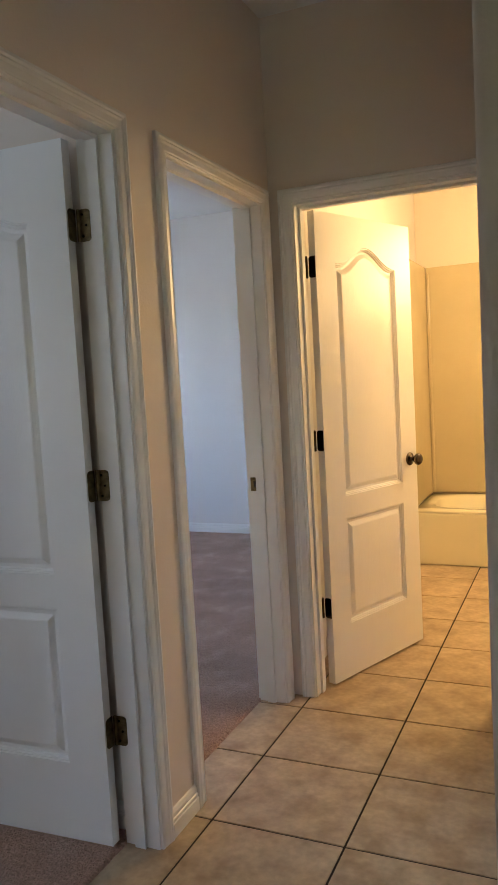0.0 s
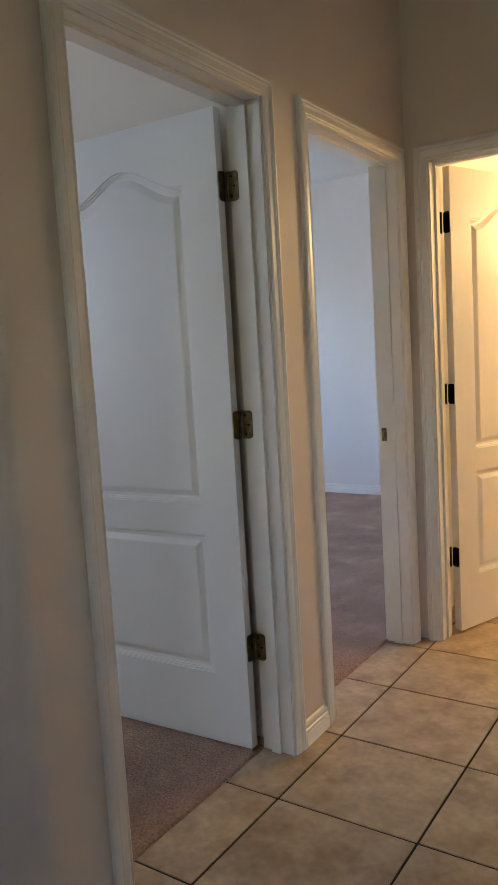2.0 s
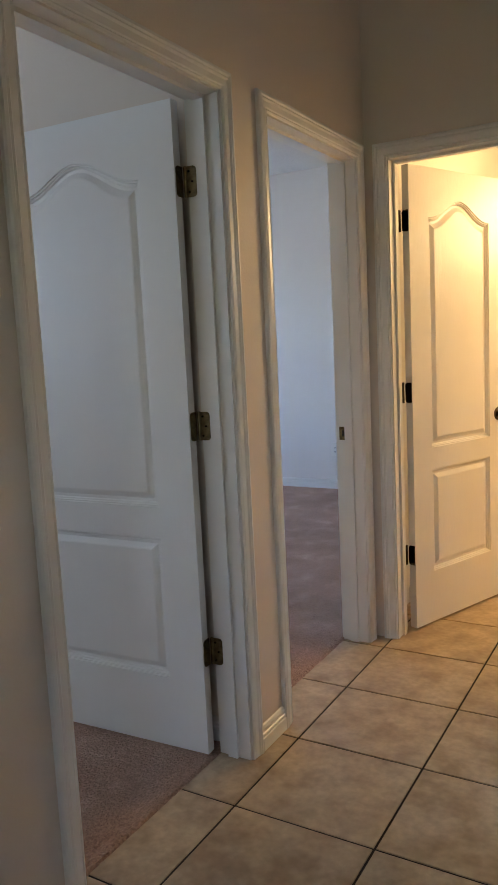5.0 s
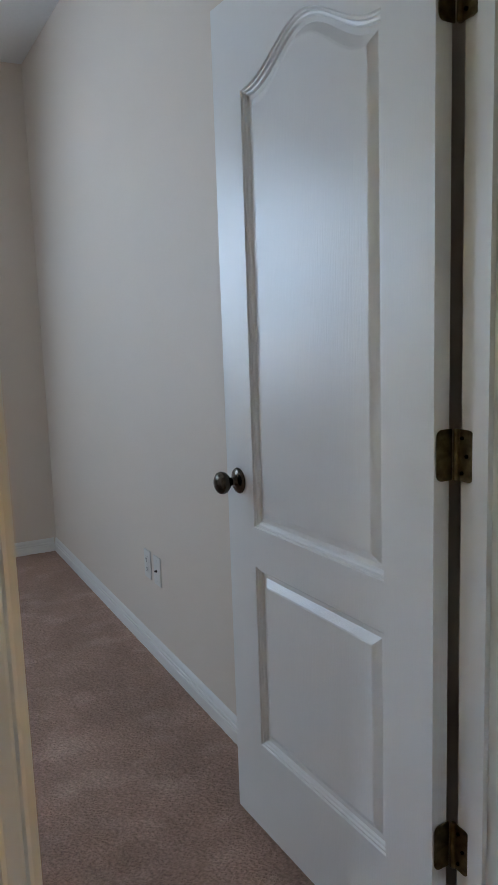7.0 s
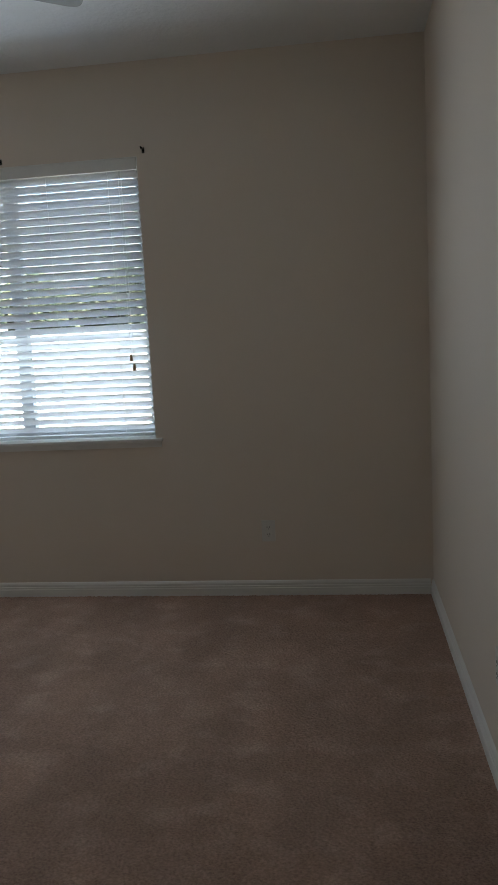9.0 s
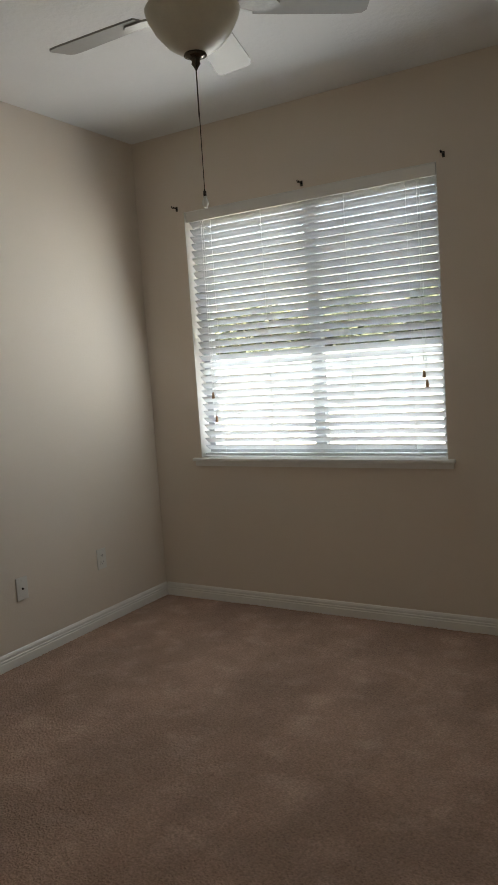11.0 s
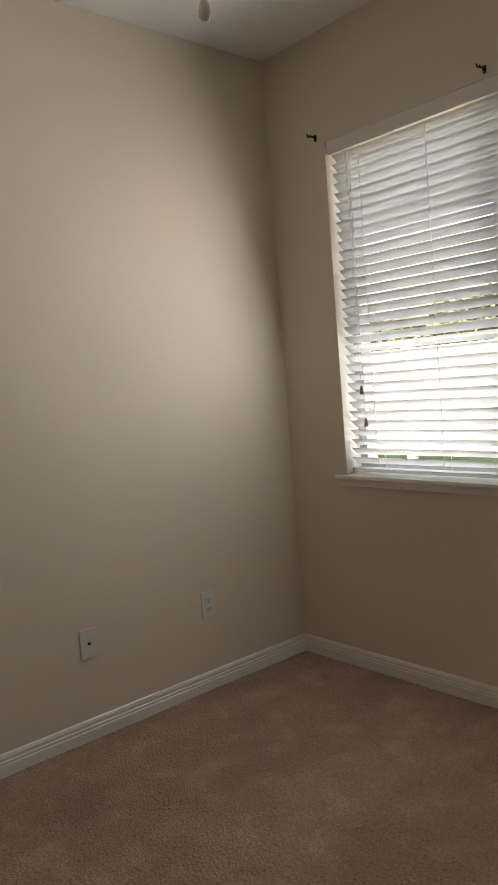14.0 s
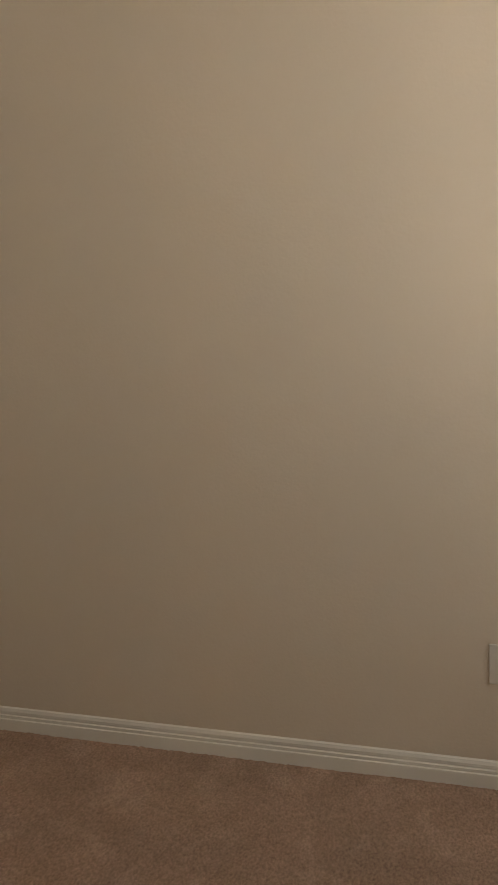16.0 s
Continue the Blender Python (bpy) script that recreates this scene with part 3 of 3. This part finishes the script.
def blind(x, y0, y1, z0, z1):
    b = base("window_blind", pose(x, (y0 + y1) / 2, z0))
    tagged(b, "white faux wood horizontal blind, lowered with slats open", "blind")
    hw, hh = (y1 - y0) / 2, z1 - z0
    part("valance", boxes((0.030, 0.040, -hw, hw, hh - 0.060, hh - 0.002), bevel=0.002), TRIM, b, "opaque white valance board")
    part("headrail", boxes((-0.025, 0.025, -hw + 0.005, hw - 0.005, hh - 0.055, hh - 0.004)), SLAT, b)
    part("bottom_rail", boxes((-0.024, 0.024, -hw + 0.008, hw - 0.008, 0.010, 0.026), bevel=0.003), SLAT, b)
    count, first = 33, 0.060
    pitch = (hh - 0.075 - first) / (count - 1)
    sb = bmesh.new()
    prof = [(-0.025, -0.0014), (-0.0125, 0.0006), (0, 0.0014), (0.0125, 0.0006), (0.025, -0.0014), (0.0125, -0.0022), (0, -0.0014), (-0.0125, -0.0022)]
    sweep(sb, [[Vector((px, yy, pz)) for px, pz in prof] for yy in (-hw + 0.008, hw - 0.008)])
    me = mesh_of("slat", sb, SLAT)
    rnd = random.Random(4)
    for k in range(count):
        s = new("slat", me)
        s.parent = b
        s.matrix_local = pose(0, 0, first + k * pitch, 0, SLAT_TILT + rnd.uniform(-1.2, 1.2), rnd.uniform(-0.08, 0.08))
    for y in (-hw + 0.16, -0.25, 0.25, hw - 0.16):
        for dx in (-0.026, 0.026):
            part("ladder_cord", tube([(dx, y, 0.02), (dx, y, hh - 0.05)], 0.0011, 5), CORD, b)
    for y, zs in ((hw - 0.10, (0.42, 0.37)), (-hw + 0.10, (0.36, 0.22))):
        for i, z in enumerate(zs):
            yy = y + 0.014 * i
            c = part("pull_cord", tube([(0.034, yy, z + 0.02), (0.034, yy, hh - 0.06)], 0.0012, 5), CORD, b)
            part("tassel", lathe(((0, 0), (0.009, 0), (0.0095, 0.006), (0.0065, 0.030), (0.003, 0.038), (0, 0.038)), 10, m=pose(0.034, yy, z - 0.008)), TASSEL, c, smooth=True)
    return b


SLAT_TILT = -39.5
blind(XW - 0.045, WY0 + 0.008, WY1 - 0.008, WZ0 + 0.003, WZ1)


# painted lining of the window opening
bm = boxes((XO + 0.101, XW + 0.001, WY0, WY0 + 0.003, WZ0 + 0.003, WZ1 - 0.003), (XO + 0.101, XW + 0.001, WY1 - 0.003, WY1, WZ0 + 0.003, WZ1 - 0.003),
           (XO + 0.101, XW + 0.001, WY0, WY1, WZ1 - 0.003, WZ1))
structure("window_reveal", bm, TRIM, "white painted reveal of the bedroom window", "trim")


# curtain rod brackets left on the wall
def bracket(y, z):
    b = base("curtain_bracket", pose(XW, y, z))
    tagged(b, "dark bronze curtain rod bracket screwed above the window", "bracket", "curtain brackets")
    part("wall_plate", boxes((0, 0.003, -0.007, 0.007, -0.016, 0.012), bevel=0.001), BRONZE, b)
    part("arm", tube([(0.003, 0, 0.0), (0.015, 0, 0.002), (0.030, 0, 0.001), (0.036, 0, 0.0)], 0.0045, 8), BRONZE, b)
    part("cradle", tube([(0.042 + 0.009 * math.cos(q), 0, 0.006 + 0.009 * math.sin(q)) for q in [radians(170 + 20 * k) for k in range(11)]], 0.0035, 8), BRONZE, b)


for y in (-2.925, -2.102, -1.340):
    bracket(y, 2.362)


# ---- ceiling fan ----
def ceiling_fan(x, y):
    f = base("ceiling_fan", pose(x, y, H + 0.02))
    tagged(f, "ceiling fan with white blades greyed by painted backlit shade, frosted light bowl and pull chains", "ceiling fan")
    part("canopy", lathe(((0, 0), (0.075, 0), (0.075, -0.012), (0.06, -0.04), (0.03, -0.05), (0, -0.05)), 32, m=pose(0, 0, -0.02)), FANBODY, f, smooth=True)
    part("downrod", lathe(((0.012, -0.045), (0.012, -0.145), (0, -0.145)), 14), FANBODY, f, smooth=True)
    part("motor", lathe(((0, -0.135), (0.05, -0.135), (0.10, -0.150), (0.125, -0.175), (0.125, -0.220), (0.10, -0.245), (0.06, -0.260), (0, -0.260)), 36), FANBODY, f, "brushed nickel motor housing", smooth=True)
    part("light_collar", lathe(((0, -0.260), (0.065, -0.260), (0.07, -0.295), (0.085, -0.307), (0, -0.307)), 32), FANBODY, f, smooth=True)
    part("light_bowl", lathe(((0.142, -0.303), (0.146, -0.309), (0.140, -0.330), (0.118, -0.370), (0.085, -0.407), (0.05, -0.430), (0.02, -0.440), (0, -0.441)), 40), SHADE, f, "frosted glass light bowl", smooth=True)
    part("finial", lathe(((0, -0.435), (0.034, -0.435), (0.036, -0.441), (0.022, -0.447), (0.012, -0.455), (0.014, -0.465), (0.008, -0.473), (0.004, -0.481), (0, -0.485)), 20), BRONZE, f, "dark finial", smooth=True)
    arm_bm = bmesh.new()
    blade_bm = bmesh.new()
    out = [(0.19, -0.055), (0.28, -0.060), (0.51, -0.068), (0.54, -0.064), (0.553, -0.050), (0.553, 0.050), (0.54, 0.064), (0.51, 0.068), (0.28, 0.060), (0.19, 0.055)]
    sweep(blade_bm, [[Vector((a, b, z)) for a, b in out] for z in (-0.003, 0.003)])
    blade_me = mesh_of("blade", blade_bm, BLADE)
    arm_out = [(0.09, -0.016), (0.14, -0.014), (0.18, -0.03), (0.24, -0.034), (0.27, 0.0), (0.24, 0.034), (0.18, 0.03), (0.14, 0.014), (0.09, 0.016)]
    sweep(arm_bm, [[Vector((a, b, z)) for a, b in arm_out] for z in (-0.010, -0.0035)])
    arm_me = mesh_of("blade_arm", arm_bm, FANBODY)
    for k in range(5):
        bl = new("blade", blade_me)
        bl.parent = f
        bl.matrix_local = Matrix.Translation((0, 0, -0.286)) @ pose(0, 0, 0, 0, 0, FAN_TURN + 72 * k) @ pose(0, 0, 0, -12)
        am = new("blade_arm", arm_me)
        am.parent = bl
    for dx, dy, ln in ((0.0, 0.0, 0.42), (0.02, 0.012, 0.19)):
        c = part("pull_chain", tube([(dx, dy, -0.475 if dx == 0 else -0.345), (dx + 0.002, dy, -0.44 - ln)], 0.0014, 6), BRONZE, f)
        if dx == 0:
            part("pull_knob", lathe(((0, 0), (0.006, 0.0), (0.010, 0.010), (0.010, 0.018), (0.005, 0.034), (0.003, 0.036), (0, 0.036)), 14, m=pose(0.002, 0, -0.44 - ln - 0.034)), CRYSTAL, c, "white pull knob", smooth=True)
            part("pull_cap", lathe(((0, 0), (0.005, 0), (0.005, 0.016), (0, 0.018)), 12, m=pose(0.002, 0, -0.44 - ln)), BRONZE, c, smooth=True)


FAN_TURN = 126.0
ceiling_fan(-1.97, -1.604)


# ---- bathroom ----
tub = base("bathtub", pose(0.83, 3.40, 0))
tagged(tub, "cream acrylic alcove bathtub with a plain front apron", "bathtub")
bm = bmesh.new()
add_box(bm, -0.76, 0.76, 0.0, 0.03, 0.003, 0.368, bevel=0.008)
part("apron", bm, TUB, tub)
bm = bmesh.new()


def oval(hx, hy, z, n=40, p=4.0):
    r = []
    for k in range(n):
        q = 2 * math.pi * k / n
        c, s = math.cos(q), math.sin(q)
        e = (abs(c) ** p + abs(s) ** p) ** (-1 / p)
        r.append(Vector((hx * c * e, 0.38 + hy * s * e, z)))
    return r


rings = [oval(0.76, 0.38, 0.369, p=40), oval(0.76, 0.38, 0.386, p=40), oval(0.68, 0.31, 0.388), oval(0.66, 0.29, 0.375), oval(0.62, 0.26, 0.14), oval(0.52, 0.20, 0.08)]
vr = [[bm.verts.new(p) for p in r] for r in rings]
for a, b in zip(vr, vr[1:]):
    for k in range(len(a)):
        bm.faces.new((a[k], a[(k + 1) % len(a)], b[(k + 1) % len(b)], b[k]))
bm.faces.new(vr[-1])
part("basin", bm, TUB, tub, smooth=True)
sr = base("tub_surround", pose(0.83, 4.16, 0.390))
tagged(sr, "cream glossy tub surround wall panels", "tub surround")
part("back_panel", boxes((-0.755, 0.765, -0.014, 0, 0, 1.74), bevel=0.004), SURROUND, sr)
part("side_panel", boxes((-0.828, -0.757, -0.755, -0.015, 0, 1.74), bevel=0.004), SURROUND, sr)
part("side_panel", boxes((0.757, 0.768, -0.755, -0.015, 0, 1.74), bevel=0.004), SURROUND, sr)
part("corner_trim", boxes((-0.756, -0.732, -0.028, -0.0145, 0, 1.70), bevel=0.006), SURROUND, sr)
part("panel_joint", boxes((-0.36, -0.345, -0.018, -0.0145, 0.2, 1.5), bevel=0.002), SURROUND, sr)
lamp("bathroom_light", "POINT", pose(1.25, 2.65, 2.0), 3.7, (1.0, 0.70, 0.32), radius=0.25)
lamp("sky_second_window", "AREA", pose(XO - 0.02, 2.4, 1.62, 0, -90, 0), 0.62, (0.55, 0.73, 1.0), size=(1.4, 1.5))
# added warm fill at the unseen opening, brightens the hall's left side
lamp("front_room_fill", "AREA", pose(2.2, -5.01, 1.5, 90, 0, 0), 0.12, (1.0, 0.84, 0.66), size=(0.55, 0.75))
# added fill on the room side of the blind, boosts the window's daylight
lamp("bedroom_window_fill", "AREA", pose(XW + 0.005, (WY0 + WY1) / 2, (WZ0 + WZ1) / 2, 0, -74, 0), 1.9, (0.56, 0.76, 1.0), size=(1.36, 1.42))

# ---- floor tiles ----
PX, PY = 0.428, 0.4150
TX0, TY0 = 0.076, 0.193
tile_meshes = {}


def tile_mesh(w, d):
    key = (round(w, 3), round(d, 3))
    if key not in tile_meshes:
        tile_meshes[key] = mesh_of("tile", boxes((-w / 2, w / 2, -d / 2, d / 2, -0.018, 0.0), bevel=0.0015), TILE)
    return tile_meshes[key]


def lay(x0, x1, y0, y1):
    g = 0.0036
    for i in range(math.floor((x0 - TX0) / PX), math.ceil((x1 - TX0) / PX)):
        for j in range(math.floor((y0 - TY0) / PY), math.ceil((y1 - TY0) / PY)):
            a, b = max(x0, TX0 + i * PX + g), min(x1, TX0 + (i + 1) * PX - g)
            c, d = max(y0, TY0 + j * PY + g), min(y1, TY0 + (j + 1) * PY - g)
            if b - a > 0.01 and d - c > 0.01:
                t = new("tile", tile_mesh(b - a, d - c))
                t.parent = tile_floor
                t.location = ((a + b) / 2, (c + d) / 2, 0)


YROW = TY0 - 2 * PY
lay(-0.17, 3.2, -4.0, YROW)
lay(CX, TX0, YROW, 3.43)
lay(TX0, XR, YROW, 3.43)
lay(XR, 3.2, YROW, YE)
lay(XR, 1.6, YC + T, 3.43)
